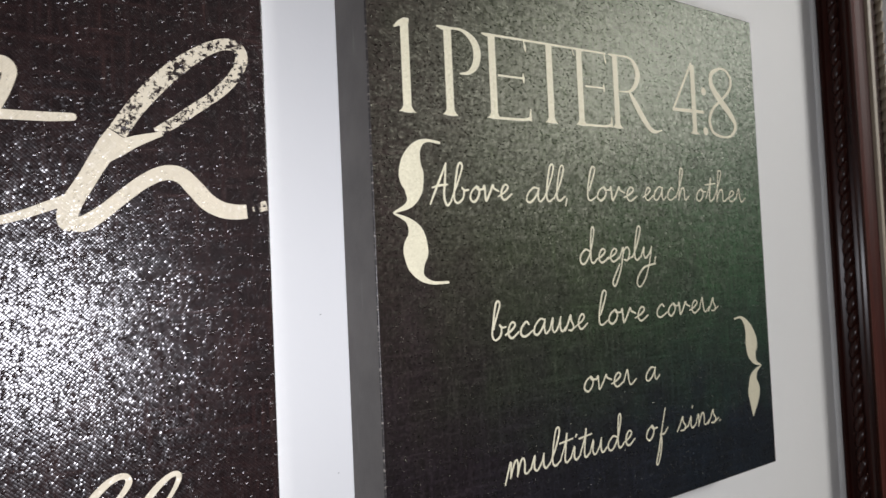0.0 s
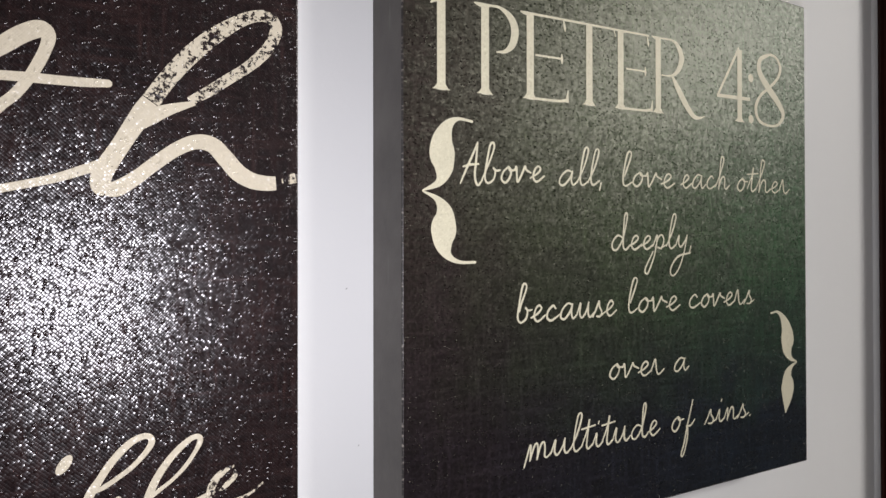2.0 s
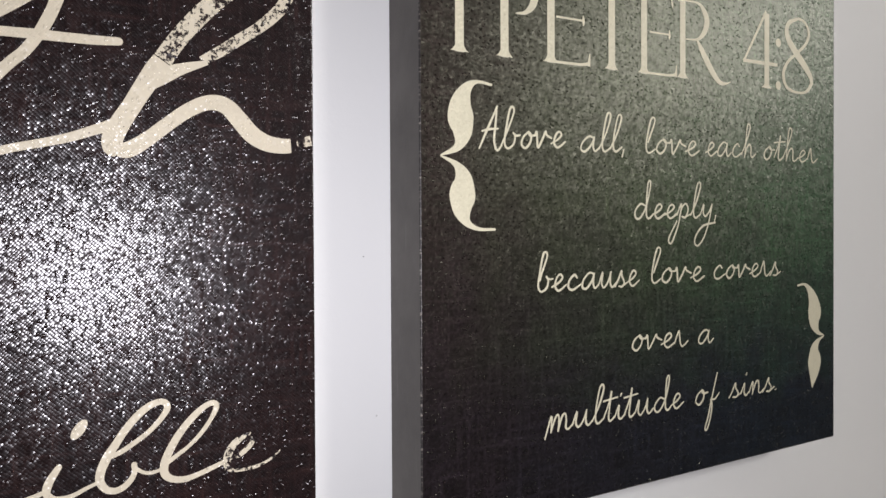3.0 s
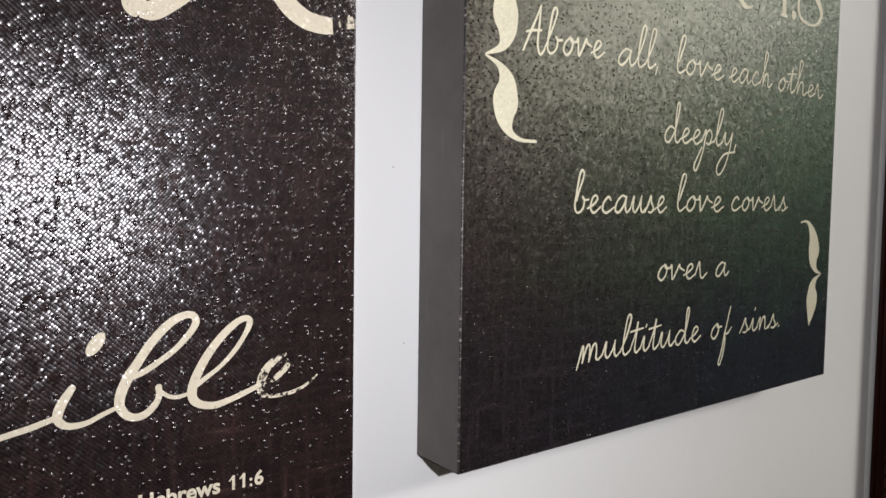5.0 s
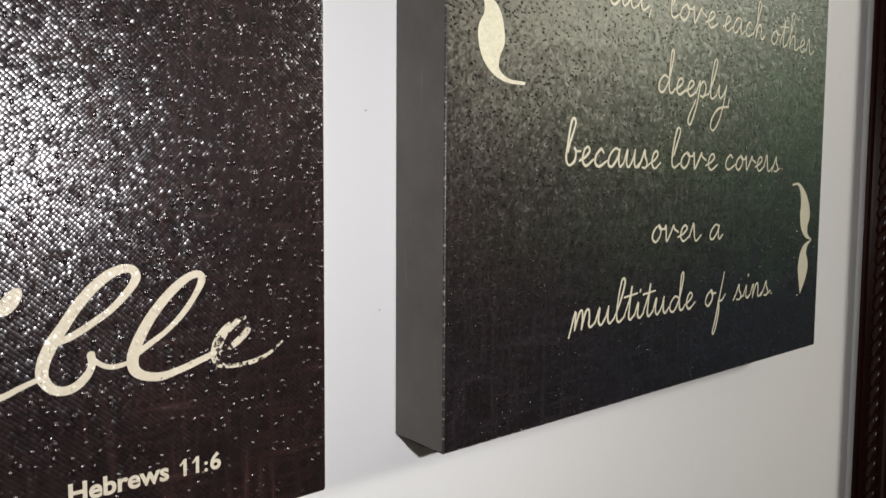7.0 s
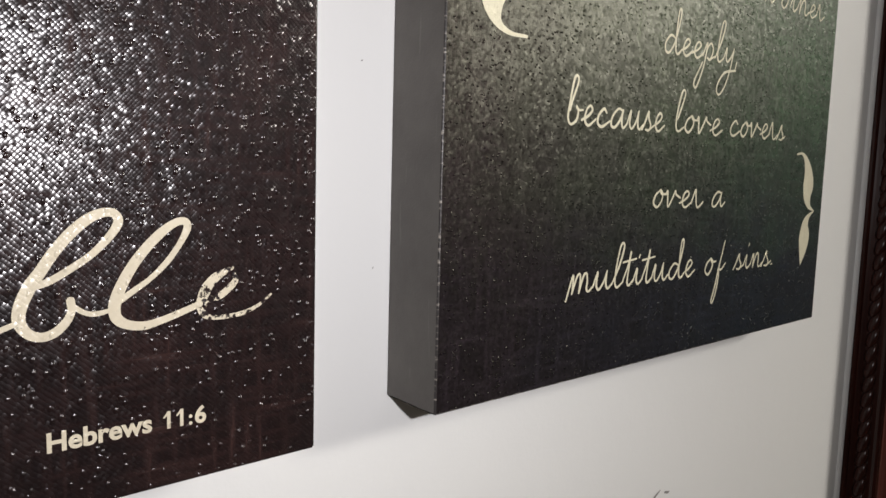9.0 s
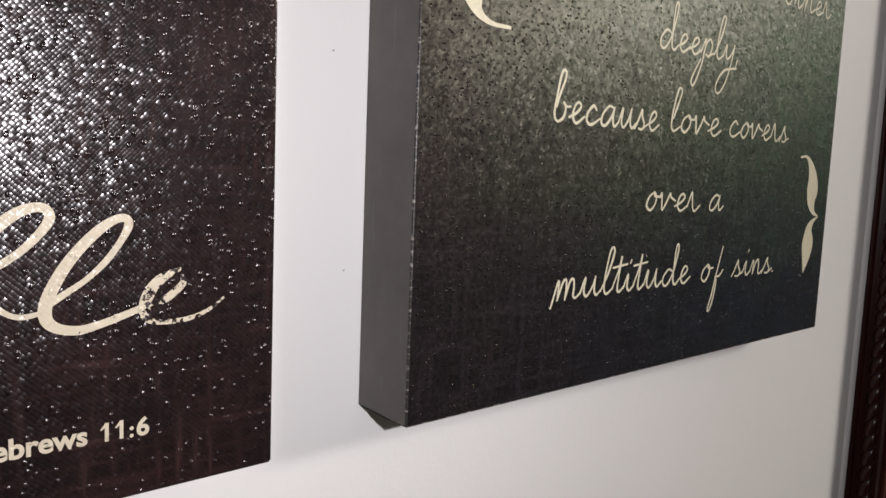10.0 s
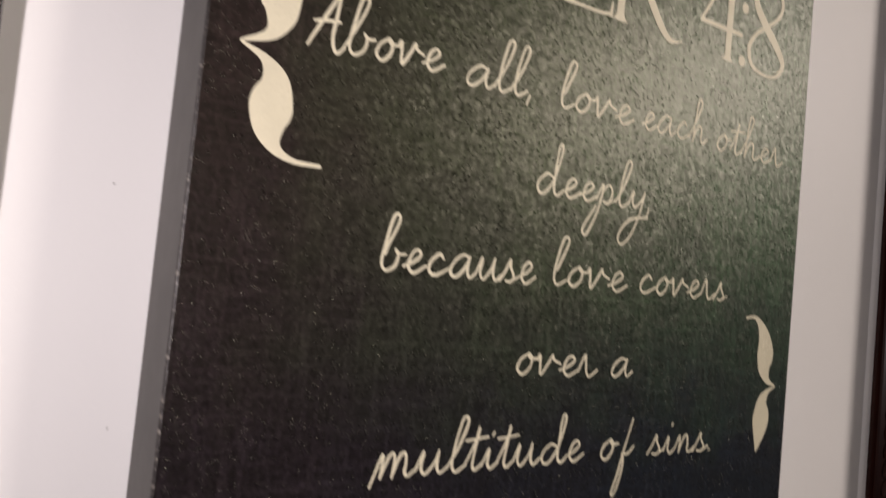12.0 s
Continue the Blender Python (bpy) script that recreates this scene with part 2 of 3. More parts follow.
def dot(bm, x, z, rx, rz=None, tilt=0.0):
    LIFT[0] = (LIFT[0] + 1) % 9
    ring = []
    for f in np.linspace(0, 2 * math.pi, 18, endpoint=False):
        a, b = rx * math.cos(f), (rz or rx) * math.sin(f)
        ring.append(bm.verts.new((x + a * math.cos(tilt) - b * math.sin(tilt), -0.00012 - 0.000012 * LIFT[0], z + a * math.sin(tilt) + b * math.cos(tilt))))
    bm.faces.new(ring[::-1])


def face_front(bm):
    for f in bm.faces:
        f.normal_update()
        if f.normal.y > 0:
            f.normal_flip()
    return bm


# a hand of narrow joined letters: x height 1, tall letters 2.6; the pen's way, and the letter's width
HAND = {
    "A": (1.25, "-.05,.05 .4,1.15 .8,2.1 1.0,2.62", "1.0,2.62 .9,1.4 .82,.6 .9,.05 1.05,-.1 1.28,.2", ".12,1.1 .5,1.2 1.05,1.25"),
    "a": (1.3, "1,.9 .65,1 .25,.6 .15,.15 .42,.02 .8,.45 1,.95", "1,.95 .92,.35 1.05,.02 1.35,.3"),
    "b": (1.1, "0,.2 .42,1.2 .78,2.25 .72,2.6 .52,2.4 .3,1.2 .2,.35 .4,0 .75,.25 .85,.75 .72,.98 .9,.8 1.15,.82"),
    "c": (1.0, ".8,.8 .6,1 .25,.62 .2,.18 .5,0 1.05,.35"),
    "d": (1.35, ".9,.85 .55,1 .18,.55 .2,.1 .5,.05 .92,.8 1.22,2.1 1.2,2.55 1.05,2.3 .95,1 .95,.2 1.15,.02 1.4,.3"),
    "e": (.9, "0,.25 .45,.5 .7,.8 .55,1 .32,.8 .2,.3 .45,0 .95,.35"),
    "f": (1.0, ".78,2.2 .55,1.2 .3,.1 .08,-1.0 -.16,-1.85 -.05,-2.0 .15,-1.5 .33,-.6 .36,0 .28,.25 .6,.25 .92,.65"),
    "h": (1.3, "0,.2 .48,1.3 .8,2.3 .7,2.6 .52,2.3 .28,0", ".28,0 .55,.8 .8,1 .9,.7 .88,.15 1.05,.02 1.35,.3"),
    "i": (.65, "0,.2 .3,1 .25,.3 .4,.02 .7,.3", ".42,1.65 .47,1.8"),
    "l": (.72, "0,.2 .45,1.2 .76,2.3 .66,2.6 .48,2.3 .25,1 .22,.25 .4,0 .78,.3"),
    "m": (1.55, "-.1,-.35 .3,1 .25,0", ".25,0 .52,.85 .7,1 .74,.6 .68,0", ".68,0 .92,.85 1.12,1 1.18,.6 1.15,.15 1.3,.02 1.6,.3"),
    "n": (1.15, "0,.2 .3,1 .25,0", ".25,0 .52,.85 .72,1 .78,.6 .76,.15 .9,.02 1.2,.3"),
    "o": (1.0, ".6,1 .28,.7 .15,.25 .4,0 .7,.35 .76,.8 .6,1 .7,.78 1.05,.78"),
    "p": (1.05, "0,.2 .35,1 .15,-.3 -.2,-1.3 -.45,-1.75 -.6,-1.4 0,-.2", ".2,.1 .4,.75 .68,1 .85,.6 .65,.05 .38,.1", ".62,.05 1.1,.3"),
    "r": (.9, "0,.25 .3,1.1 .36,.75 .42,.2 .58,0 .95,.35"),
    "s": (.85, "-.05,.02 .2,.5 .44,1.08 .46,.72 .64,.3 .5,.02 .24,.04", ".5,.02 .9,.3"),
    "t": (.75, "0,.2 .4,1.2 .56,1.9 .38,.6 .36,.15 .5,.02 .8,.3", ".02,1.32 .95,1.45"),
    "u": (1.25, "0,.2 .3,1 .22,.3 .4,.02 .72,.45 .9,1", ".9,1 .85,.3 1,.02 1.3,.3"),
    "v": (1.05, "0,.75 .12,.98 .15,.5 .2,.02 .5,.55 .7,1 .76,.78 1.08,.58"),
    "y": (1.05, "0,.2 .3,1 .25,.4 .42,.1 .75,.5 .95,1", ".95,1 .7,-.3 .3,-1.5 -.15,-2.1 -.42,-1.9 -.3,-1.3 .25,-.62 1.2,-.4"),
    ",": (.4, ".2,.12 .08,-.35"),
    ".": (.3, ".12,.05 .2,.1"),
}


def hand_word(word, start, end, parent, material, height=0.0100, pen=0.00145):
    """A handwritten word whose base line runs from start to end, (x, z) on the canvas."""
    bm = bmesh.new()
    total = sum(HAND[c][0] for c in word)
    (xa, za), (xb, zb) = start, end
    grow, rise, at = (xb - xa) / total, (zb - za) / total, 0.0
    rng = random.Random(word)
    for place, c in enumerate(word):
        width, *strokes = HAND[c]
        tall = height * rng.uniform(0.95, 1.06)
        for stroke in strokes:
            rows = [tuple(map(float, q.split(","))) for q in stroke.split()]
            if place == 0 and c in "bl":  # a tall first letter has no lead-in
                rows = [(0.32, 0.75)] + rows[1:]
            way = []
            for n, (x, y) in enumerate(rows):
                thick = pen * rng.uniform(0.85, 1.15) * (0.8 if n in (0, len(rows) - 1) else 1.0)
                way.append((xa + (at + x) * grow, za + (at + x) * rise + y * tall, thick))
            ribbon(bm, way, 5)
        at += width
    return part("lettering", face_front(bm), material, parent, "cream handwritten word")


def rows_mm(text):
    """Rows of x,z,width in millimetres."""
    return [tuple(float(v) / 1000 for v in q.split(",")) for q in text.split()]


def drawn(parent, material, label, strokes, dots=(), round_ends=True):
    bm = bmesh.new()
    for s in strokes:
        ribbon(bm, rows_mm(s), 7, round_ends)
    for d in dots:
        dot(bm, *d)
    return part("lettering", face_front(bm), material, parent, label)


# ---- structure ----
def slab(name, lo, hi, material):
    return tagged(to_object(name, box(bmesh.new(), lo, hi), material), kind="structure")


LO, HI = (-2.4, -3.2, 0.0), (4.8, WALL, 2.85)
tagged(slab("wall_north", (LO[0] - 0.1, WALL, 0), (HI[0] + 0.1, WALL + 0.12, HI[2]), PAINT), "smooth white painted wall with faint roller texture")
tagged(slab("wall_south", (LO[0] - 0.1, LO[1] - 0.12, 0), (HI[0] + 0.1, LO[1], HI[2]), ROOM), "plain taupe painted wall")
tagged(slab("wall_west", (LO[0] - 0.12, LO[1], 0), (LO[0], HI[1], HI[2]), ROOM), "plain taupe painted wall")
tagged(slab("wall_east", (HI[0], LO[1], 0), (HI[0] + 0.12, HI[1], HI[2]), ROOM), "plain taupe painted wall")
tagged(slab("floor", (LO[0] - 0.12, LO[1] - 0.12, -0.1), (HI[0] + 0.12, HI[1] + 0.12, 0), CARPET), "plain beige carpeted floor")
tagged(slab("ceiling", (LO[0] - 0.12, LO[1] - 0.12, HI[2]), (HI[0] + 0.12, HI[1] + 0.12, HI[2] + 0.1), CEILING), "plain white ceiling")


# ---- the two canvas prints ----
def canvas_print(x, label, ground, fold):
    """A gallery-wrapped canvas: printed face, folded charcoal sides, stretcher bars behind. Local origin at the face's lower left."""
    ob = thing("canvas_print", (x, FACE, Z0), label, "wall art", "canvas prints")
    bm = bmesh.new()
    n = 24
    grid = [[None] * (n + 1) for _ in range(n + 1)]
    for i in range(n + 1):
        for j in range(n + 1):
            u, v = i / n, j / n
            grid[i][j] = bm.verts.new((u * SIDE, 0.0, v * TALL))
    for i in range(n):
        for j in range(n):
            bm.faces.new((grid[i][j], grid[i + 1][j], grid[i + 1][j + 1], grid[i][j + 1]))
    part("printed_face", bm, ground, ob)
    # folded sides, with a slightly rounded front arris
    r, y1 = 0.0009, DEPTH - 0.0006
    for name, a, b in (("side_wrap", (0, 0), (0, 1)), ("side_wrap", (1, 1), (1, 0)), ("side_wrap", (1, 0), (0, 0)), ("side_wrap", (0, 1), (1, 1))):
        bm = bmesh.new()
        a, b = Vector((a[0] * SIDE, a[1] * TALL)), Vector((b[0] * SIDE, b[1] * TALL))
        d = (b - a).normalized()
        out = Vector((-d.y, d.x))
        rows = []
        for k in range(13):
            p = a.lerp(b, k / 12)
            prof = [(r, r)]
            prof += [(r + 0.0004 * math.sin(3 * k + 7 * f), r + (y1 - r) * f) for f in (0.25, 0.5, 0.75)] + [(r, y1)]
            rows.append([bm.verts.new((p.x + out.x * o, y, p.y + out.y * o)) for o, y in prof])
        for s, t in zip(rows, rows[1:]):
            for k in range(len(s) - 1):
                bm.faces.new((s[k], t[k], t[k + 1], s[k + 1]))
        bmesh.ops.recalc_face_normals(bm, faces=bm.faces[:])
        part(name, bm, EDGE, ob, "charcoal folded canvas side", True)
        bm = bmesh.new()
        rows = []
        for k in range(13):
            p = a.lerp(b, k / 12)
            rows.append([bm.verts.new((p.x + out.x * r * math.sin(f), r - r * math.cos(f), p.y + out.y * r * math.sin(f))) for f in np.linspace(0, math.pi / 2, 6)])
        for s, t in zip(rows, rows[1:]):
            for k in range(len(s) - 1):
                bm.faces.new((s[k], t[k], t[k + 1], s[k + 1]))
        bmesh.ops.recalc_face_normals(bm, faces=bm.faces[:])
        part("folded_arris", bm, fold, ob, "", True)
    bar = 0.03
    for lo, hi in (((0.002, 0), (SIDE - 0.002, bar)), ((0.002, TALL - bar), (SIDE - 0.002, TALL - 0.002)), ((0.002, bar), (bar, TALL - bar)), ((SIDE - bar, bar), (SIDE - 0.002, TALL - bar))):
        part("stretcher_bar", box(bmesh.new(), (lo[0], 0.008, lo[1] + 0.002), (hi[0], DEPTH - 0.001, hi[1] - 0.001)), BOARD, ob)
    return ob


green = canvas_print(X0, "dark green canvas print with a cream verse, hung on the wall", GREEN, GLINT_FOLD)
brown = canvas_print(X0 + LEFT_EDGE - SIDE, "glossy brown-black canvas print with large cream script on the wall", BROWN, BROWN)


# heading of the green print, each letter cut from stems, bars and bowls
def heading(parent, ink):
    def up(x):
        return 279 + (x - 20) * 0.031

    def glyph(*strokes, dots=()):
        bm = bmesh.new()
        for s in strokes:
            rows = [tuple(map(float, q.split(","))) for q in s.split()]
            ribbon(bm, [(x / 1000, (y + up(x)) / 1000, w / 1000) for x, y, w in rows], 6, False)
        for x, y, r in dots:
            dot(bm, x / 1000, (y + up(x)) / 1000, r / 1000)
        part("letter", face_front(bm), ink, parent, "cream printed serif letter")

    def stem(x, w, top=57):
        return ["%g,0,%g %g,%g,%g" % (x, w, x, top, w), "%g,.4,%g %g,1.6,%g %g,4,%g" % (x, w + 7, x, w + 3.4, x, w)]

    glyph(*stem(26, 6.0, 56), "18.5,51.5,.8 22,54,3 27,56,4.6 29.4,57.8,1")
    glyph(*stem(58.4, 6.0), "50,56.4,1 56,55.6,3 62,56,1.6", "60,56.2,1.4 70,56,2 78.5,51,5 82,43.5,6.2 80.2,34.6,5.2 74.5,29,2.6 67,27.6,.8")
    glyph(*stem(94.6, 6.0), "86.5,56.4,1 91.5,55.8,2.4 98.5,56.2,1.4", "97,56.2,1.6 126,56.2,1.6", "123.6,56,.8 124.6,51,2.2 125.2,48,.6", "99,29.6,1.4 118,29.6,1.4 122,29.6,1.2", "121.8,33,.8 122,29.6,2.2 122,26.2,.8", "94,1,1.8 118,1,1.8 127,2.2,2.4", "127.4,9,.6 126.8,4,2.2 126.6,.4,2.6")
    glyph(*stem(147, 6.0), "123,56.2,1.6 175,56.2,1.6", "171,56,1 172.4,51,.6")
    glyph(*stem(177.6, 5.8), "171,56.4,1 178,55.8,2.4 184,56.2,1.4", "181,56.2,1.6 207,56.2,1.6", "205,56,.8 206,51.4,2 206.6,48.4,.6", "183,29.6,1.4 203,29.6,1.4", "203,33,.8 203.2,29.6,2.2 203,26.2,.8", "178,1,1.8 202,1,1.8 210,2.2,2.4", "210.4,9,.6 209.8,4,2.2 209.4,.4,2.6")
    glyph(*stem(216.8, 5.8), "209.6,56.4,1 214.6,55.8,2.4 220.6,56.2,1.4", "218,56.2,1.4 233,56,2 240,51,4.6 243,43.5,5.6 239.5,35,4.4 232,29.6,2 220,28.6,1", "232,29.4,2 239,20,5.4 249,7.5,5.4 257,.6,4 264,-.2,2 270,1.6,.6")
    glyph("314,0,6 314,59,6.2", "314,.4,13 314,1.6,9 314,3.6,6", "313.4,60.4,2.6 300,40.4,2.5 285.6,19,2.3", "285,19.6,2.8 306,19.6,3 328,19.6,2.8")
    for y in (37.5, 3.4):
        glyph(dots=((329, y, 3.5),))
    glyph("355,59.9,2.34 342,54.08,4.42 341,43.68,5.98 352,32.24,7.02 366,20.8,6.5 374,10.4,4.68 367,1.456,2.6 354,-0.416,2.08 340,3.12,3.12 335.6,13.52,3.9 342,23.92,2.86 355,32.24,2.6 367,41.6,3.12 370,50.96,3.38 364,58.24,2.6 355,59.9,2.34")


heading(green, GREEN_CREAM)
for word, start, end in (
    ("Above", (0.0402, 0.2236), (0.1055, 0.2285)), ("all,", (0.1174, 0.2265), (0.1607, 0.2292)), ("love", (0.1762, 0.2294), (0.2335, 0.2303)),
    ("each", (0.2416, 0.2310), (0.2995, 0.2328)), ("other", (0.3084, 0.2320), (0.3815, 0.2328)),
    ("deeply,", (0.1662, 0.1834), (0.2554, 0.1857)),
    ("because", (0.0812, 0.1367), (0.1718, 0.1376)), ("love", (0.1815, 0.1388), (0.2389, 0.1386)), ("covers", (0.2482, 0.1396), (0.3311, 0.1402)),
    ("over", (0.1635, 0.0930), (0.2210, 0.0922)), ("a", (0.2314, 0.0924), (0.2490, 0.0924)),
    ("multitude", (0.0900, 0.0472), (0.2161, 0.0481)), ("of", (0.2280, 0.0476), (0.2573, 0.0476)), ("sins.", (0.2687, 0.0484), (0.3273, 0.0482)),
):
    hand_word(word, start, end, green, GREEN_CREAM)
brace = "cream printed brace ornament"
drawn(green, GREEN_CREAM, brace, ["48.5,262.4,1.6 38,263,2.2 31,258.6,7 27,250,14 26.6,241,18 27.5,232,13 24,223.6,5 13,218.4,.8", "13,218,.8 23,213.6,4 28,206,12 27.6,196,18 27.5,187,13 31,179.6,5 39,176,2.2 50.5,175.8,1.6"])
drawn(green, GREEN_CREAM, brace, ["355,131,1.6 364,131.6,2.2 371,127,6 376.5,118,13 378.6,108,18 378.4,99,13 383,91,4.6 392,87.4,.8", "392,87,.8 384,83.6,4 378.6,77,11 378.4,67,18 377.4,57,13 375,45,1"])

# script of the brown print; its own x starts at its left edge
SHIFT = (SIDE - LEFT_EDGE) * 1000


def shifted(text):
    rows = [q.split(",") for q in text.split()]
    return " ".join("%g,%s,%s" % (float(a) + SHIFT, b, c) for a, b, c in rows)


big = "large cream brush script"
drawn(brown, BROWN_CREAM, big, [shifted("-236,236,3 -219,254,4.4 -208,263.5,6.2 -199.5,270.5,7.4 -191.1,277.3,7.8 -184.2,280.6,7.6 -181.1,277.8,6 -182.4,271.7,5.1 -185.4,264.5,5.1 -189.3,257.2,4.7 -194.2,250.2,4.7 -199.4,244.9,4.6 -210,232,4.6 -221,217,4.6 -226,207.5,4.2 -217,203.6,3.6 -199.3,209.1,3.6 -188.7,211.9,3.7 -177.8,215,4 -166.4,219.5,4.5 -158.2,222.6,5.4"), shifted("-236,256.4,3.8 -199.5,258.1,4.2 -188.9,258.5,4.5 -177.9,258.7,4.3 -166.5,259.1,4.2 -156.8,259.8,3.6")])
drawn(brown, BROWN_CREAM, big, [shifted("-157.5,209.4,4.6 -159.9,212.1,8.2 -159.4,217.3,9 -156.5,223.2,8.6 -151.7,231.2,8.2 -146.9,239.6,8.6 -141.9,247.8,9.4 -138.2,253.6,8.9"), shifted("-158,211.1,6.4 -152.9,211.4,7.2 -144.8,216.8,6.6 -137.3,223.2,6.4 -127,231.3,6.6 -117.6,235.9,7.1 -109.4,235.2,8.1 -102.7,228.9,8.8 -96.7,222.4,8.9 -89.4,218.5,8.3 -82,217.5,7.7 -76.5,217.8,7.1"), shifted("-144.1,243.3,8.2 -137.3,246.9,7.3 -129.6,250.7,5.3 -117.7,255.1,2.2")], (), False)
drawn(brown, BROWN_WORN, "worn cream brush loop with chipped ink", [shifted("-138,254,8.6 -133,261.8,8.4 -127,270,8.5 -119,279.4,8.6 -110.3,288,8.2 -99.6,296.6,6.9 -90.9,301.9,6.1 -83.5,304.1,6 -77.8,302.2,6.4 -76.6,296.7,6.5 -80.2,288.4,6.2 -86.5,281,6 -93.8,274.5,5.4 -102.4,268.2,5.4 -110.8,261.8,5.3 -120.4,255.6,4.2")], (), False)
drawn(brown, BROWN_WORN, "last chip of cream ink at the print's edge", [shifted("-73.4,219,1.4 -72.6,219.2,2.9"), shifted("-70.4,219.6,4.1 -67.6,220.6,5.3 -65.6,221.2,5.2")], (), False)
low = "cream brush script"
drawn(brown, BROWN_CREAM, low, [shifted("-222,53.5,2 -203.9,57.4,2.2 -196.1,59,2.3 -188.3,61.2,2.1"), shifted("-182.6,71.3,2.6 -185.5,66.9,3.3 -187.1,63.4,3.5 -187.3,60.2,3.1 -184.7,57.8,2.6 -180.9,57.3,2.3 -176.9,58,2 -172.5,59.9,1.8 -166.5,62.1,1.6")])
drawn(brown, BROWN_CREAM, "cream dot over the script", [], [(-0.1745 + SHIFT / 1000, 0.0866, 0.0049, 0.0024, 0.95)])
drawn(brown, BROWN_CREAM, low, [shifted("-162.6,72.3,2 -157.5,74.2,2.3 -151.6,77.6,2.3 -145.6,81.7,2.3 -140.4,86.9,2.6 -137.5,91.5,3 -138.6,94.4,2.8 -141.9,94.8,2.9 -146.5,92.9,3.3 -151.5,88.7,3.5 -156.3,83.1,3.5 -160.1,77.4,3.6 -163.2,72.8,4 -165.8,67.2,3.9 -166.4,62.3,3.6 -164.1,58.4,3.1 -160.5,56.9,2.9 -156.7,57.9,2.9 -153.3,61.1,2.6 -151.9,64.3,2.4 -152.1,67.4,2.6"), shifted("-151.7,65.8,1.7 -148.1,63.2,1.6 -144.5,62.5,1.7 -139.5,63.4,1.3")])
drawn(brown, BROWN_CREAM, low, [shifted("-139.1,65,2.2 -133.1,68.9,2 -127.6,72.6,1.8 -122,77.9,2.1 -117.5,84,2.1 -115,89.1,2.7 -115.9,91.4,2.6 -119.3,90.9,2.7 -124.3,87.4,3.2 -129.8,81.8,3.4 -134.2,75.8,3.6 -137.4,69.8,3.8 -139.1,64.7,3.9 -138.6,60.5,3.6 -135.3,57.9,3.1 -129.8,56.9,2.9 -124.3,58,2.5 -118.6,59.7,2.4 -110.8,62.4,2.2")])
drawn(brown, BROWN_WORN, low, [shifted("-109.9,63,1.9 -104.3,64.2,2.5 -100.3,66.7,2.6 -97.6,69.6,2.3 -97.9,71.7,1.5"), shifted("-98.9,74.3,1.5 -104.3,71.7,3.2 -108,68.2,3.8 -109.9,63.3,4.1 -109.6,59.2,3.2 -106.7,57.2,1.8 -101.8,56.8,1.7 -95.5,57.3,1.7 -89,59.5,1.3 -83.5,63.4,0.8")])


def printed_line(text, x, z, width, material, parent):
    """Letters in the built-in face, flat on the canvas."""
    curve = bpy.data.curves.new("line", "FONT")
    curve.body, curve.size, curve.offset, curve.resolution_u = text, 1.0, 0.03, 4
    holder = new("line", curve)
    mesh = bpy.data.meshes.new_from_object(holder.evaluated_get(bpy.context.evaluated_depsgraph_get()))
    bpy.data.objects.remove(holder)
    bm = bmesh.new()
    bm.from_mesh(mesh)
    bpy.data.meshes.remove(mesh)
    xs = [v.co.x for v in bm.verts]
    k = width / (max(xs) - min(xs))
    for v in bm.verts:
        v.co = Vector((x + (v.co.x - min(xs)) * k, -0.0002, z + v.co.y * k))
    return part("lettering", face_front(bm), material, parent, "small cream printed reference")


printed_line("Hebrews", -0.160 + SHIFT / 1000, 0.0200, 0.0322, BROWN_CREAM, brown)
for x in (-122.1, -117.6):
    drawn(brown, BROWN_CREAM, "small cream printed numeral one", [shifted("%g,19.7,1.2 %g,25.9,1.2" % (x, x)), shifted("%g,23.7,.6 %g,24.6,.8 %g,25.6,1" % (x - 1.8, x - 0.9, x))], (), False)
printed_line(":", -0.1151 + SHIFT / 1000, 0.0197, 0.0013, BROWN_CREAM, brown)
printed_line("6", -0.1129 + SHIFT / 1000, 0.0197, 0.0041, BROWN_CREAM, brown)


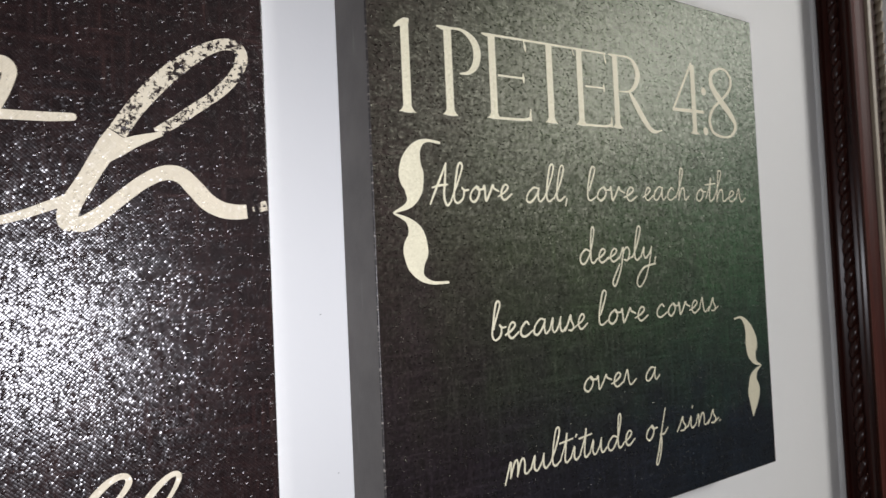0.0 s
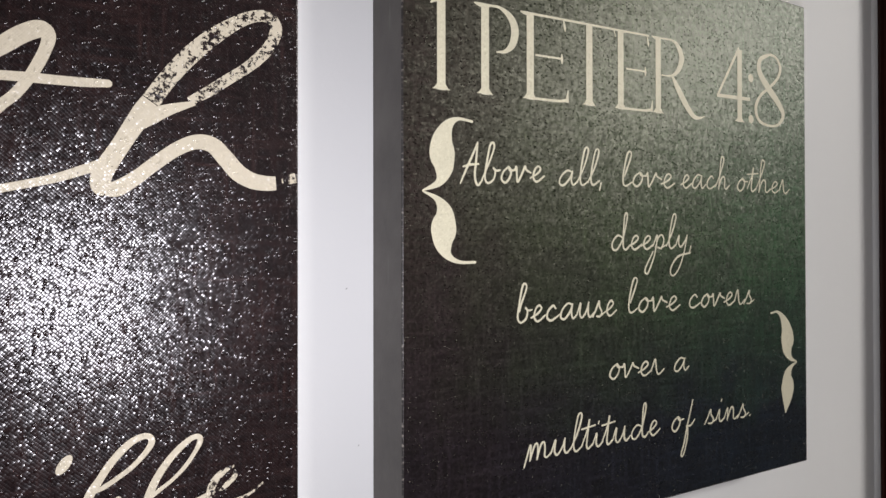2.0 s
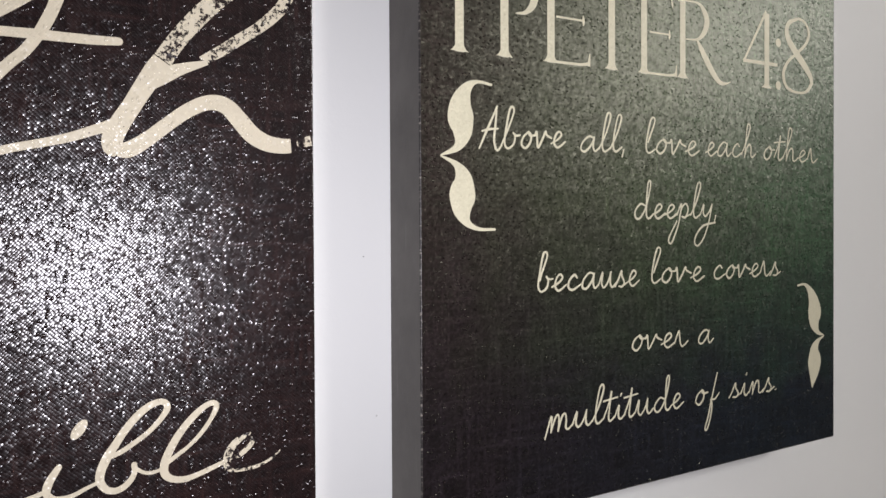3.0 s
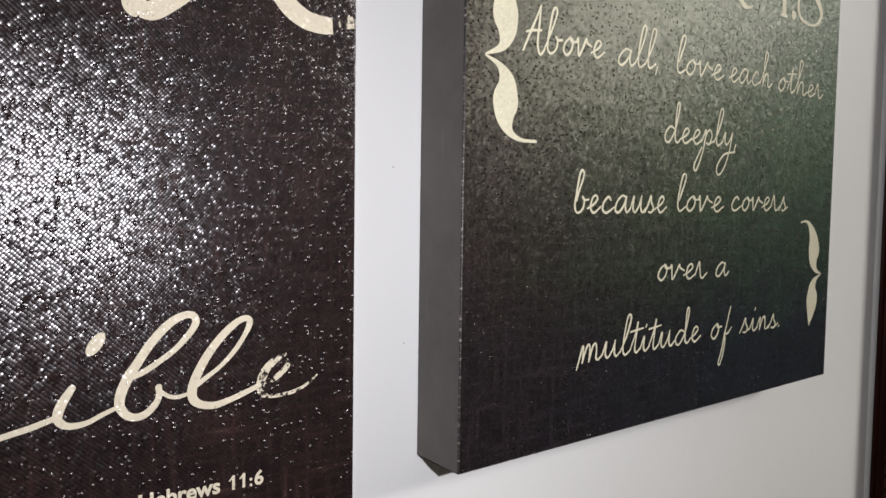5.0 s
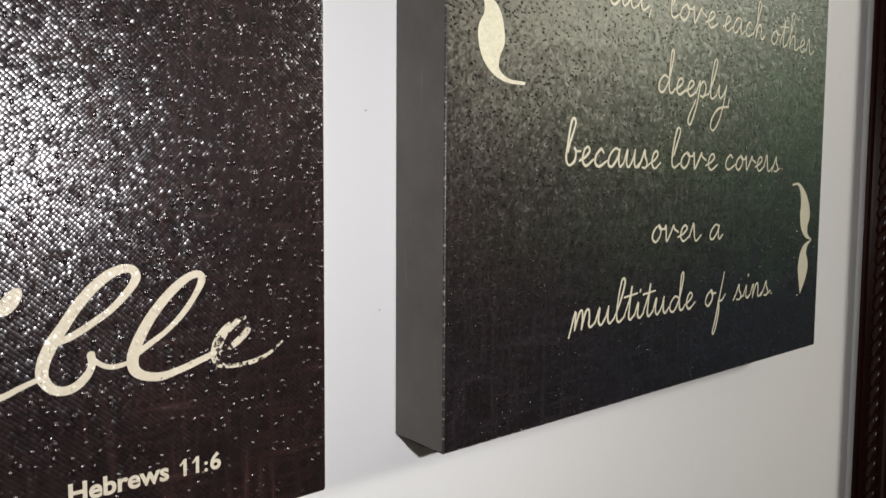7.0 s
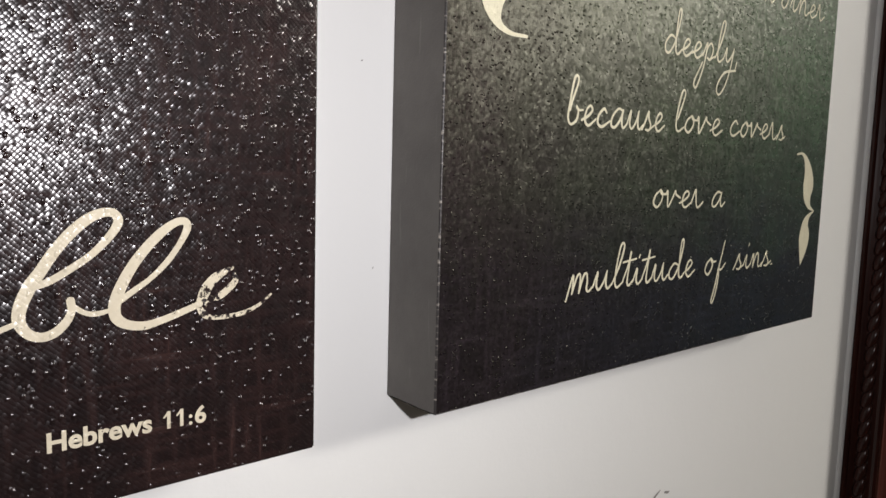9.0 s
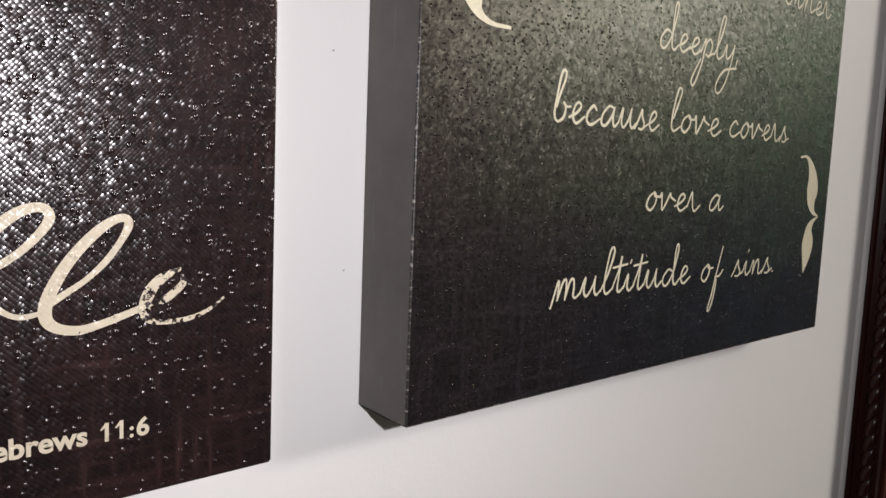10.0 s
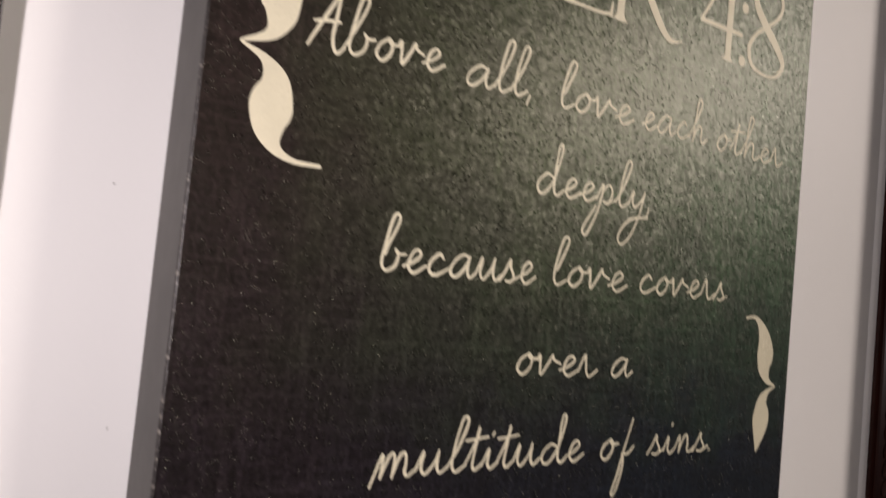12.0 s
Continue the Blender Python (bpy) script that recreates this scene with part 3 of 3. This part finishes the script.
# ---- carved wooden frame on the same wall ----
def carved_frame(x, z, width, height):
    """Dark cherry frame: stepped outer edge, rope moulding, red hollow, gilt slip and a small rope inside."""
    ob = thing("carved_frame", (x, WALL, z), "dark cherry carved wooden frame with rope mouldings and a gilt slip", "picture frame")
    # profile across a member: distance inward, distance out of the wall
    bands = (
        ("outer_edge", CHERRY, [(0, 0), (0, 0.005), (0.0004, 0.0065), (0.0016, 0.0078), (0.0030, 0.0086), (0.0036, 0.0105)]),
        ("rope_bed", CHERRY, [(0.0036, 0.0105), (0.0055, 0.014), (0.0062, 0.020), (0.0060, 0.026), (0.0072, 0.029)]),
        ("ridge", CHERRY, [(0.0072, 0.029), (0.0068, 0.032), (0.0080, 0.0345), (0.0105, 0.0358), (0.0140, 0.0350)]),
        ("hollow", RED_WOOD, [(0.0140, 0.0350), (0.020, 0.0330), (0.030, 0.0315), (0.040, 0.0325), (0.046, 0.0345)]),
        ("gilt_slip", GILT, [(0.046, 0.0345), (0.048, 0.0375), (0.0545, 0.0378), (0.057, 0.0345)]),
        ("inner_bed", CHERRY, [(0.057, 0.0345), (0.070, 0.0315), (0.092, 0.0305), (0.104, 0.024), (0.118, 0.014), (0.120, 0.002)]),
    )
    for name, material, prof in bands:
        for side in range(4):
            bm = bmesh.new()
            rows = []
            for d, out in prof:
                corners = [(d, d), (d, height - d), (width - d, height - d), (width - d, d)]
                a, b = corners[side], corners[(side + 1) % 4]
                rows.append([bm.verts.new((a[0] + (b[0] - a[0]) * f, -out, a[1] + (b[1] - a[1]) * f)) for f in (0, 1)])
            for s, t in zip(rows, rows[1:]):
                bm.faces.new((s[0], s[1], t[1], t[0]))
            bmesh.ops.recalc_face_normals(bm, faces=bm.faces[:])
            for f in bm.faces:
                f.normal_update()
            if sum(f.normal.y for f in bm.faces) > 0:
                bmesh.ops.reverse_faces(bm, faces=bm.faces[:])
            part(name, bm, material, ob)
    part("backing_board", box(bmesh.new(), (0.11, -0.006, 0.11), (width - 0.11, -0.002, height - 0.11)), BOARD, ob)

    def bead_mesh(name, long, wide, out, material):
        bm = bmesh.new()
        bmesh.ops.create_uvsphere(bm, u_segments=10, v_segments=6, radius=1.0)
        for v in bm.verts:
            v.co = Vector((v.co.x * wide, v.co.y * out, v.co.z * long + (v.co.x - v.co.y) * long * 0.5))
        mesh = bpy.data.meshes.new(name)
        bm.to_mesh(mesh)
        bm.free()
        mesh.materials.append(material)
        mesh.polygons.foreach_set("use_smooth", [True] * len(mesh.polygons))
        return mesh

    # twists of the two ropes on the upright that shows
    for at, out, step, mesh in ((0.0045, 0.0200, 0.016, bead_mesh("bead", 0.0098, 0.0048, 0.0066, CHERRY)), (0.086, 0.0325, 0.0125, bead_mesh("small_bead", 0.0072, 0.0050, 0.005, GILT))):
        count = int((height - 2 * at) / step)
        for n in range(count):
            bead = new("bead", mesh)
            bead.parent = ob
            bead.location = (at, -out, at + (n + 0.5) * step)
    return ob


carved_frame(0.789, 0.90, 0.80, 1.20)


def trim_strip():
    """Thin white bead between wall and frame."""
    bm = bmesh.new()
    rows = []
    for x, out in ((0.7825, 0.0002), (0.7838, 0.0019), (0.7860, 0.0033), (0.7888, 0.0037)):
        rows.append([bm.verts.new((x, WALL - out, z)) for z in (0.90, 2.10)])
    for s, t in zip(rows, rows[1:]):
        bm.faces.new((s[0], t[0], t[1], s[1]))
    return tagged(to_object("trim", bm, TRIM, True), "thin white bead along the frame", "trim", kind="structure")


trim_strip()


# ---- small marks on the wall ----
def wall_mark(x, z, length, thick, tilt):
    bm = bmesh.new()
    ring = []
    rng = random.Random(int(x * 1e4))
    for f in np.linspace(0, 2 * math.pi, 12, endpoint=False):
        a, b = 0.5 * length * math.cos(f) * rng.uniform(0.7, 1.1), 0.5 * thick * math.sin(f) * rng.uniform(0.6, 1.2)
        ring.append(bm.verts.new((x + a * math.cos(tilt) - b * math.sin(tilt), WALL - 0.0004, z + a * math.sin(tilt) + b * math.cos(tilt))))
    bm.faces.new(ring)
    part("scuff", face_front(bm), SCUFF, bpy.data.objects["wall_north"], "small grey scuff")


for mark in ((0.437, 1.2035, 0.016, 0.0022, 0.5), (0.452, 1.2025, 0.008, 0.0030, -0.2), (0.170, 1.487, 0.0012, 0.0007, 0.3), (0.178, 1.391, 0.0014, 0.0006, 1.0)):
    wall_mark(*mark)
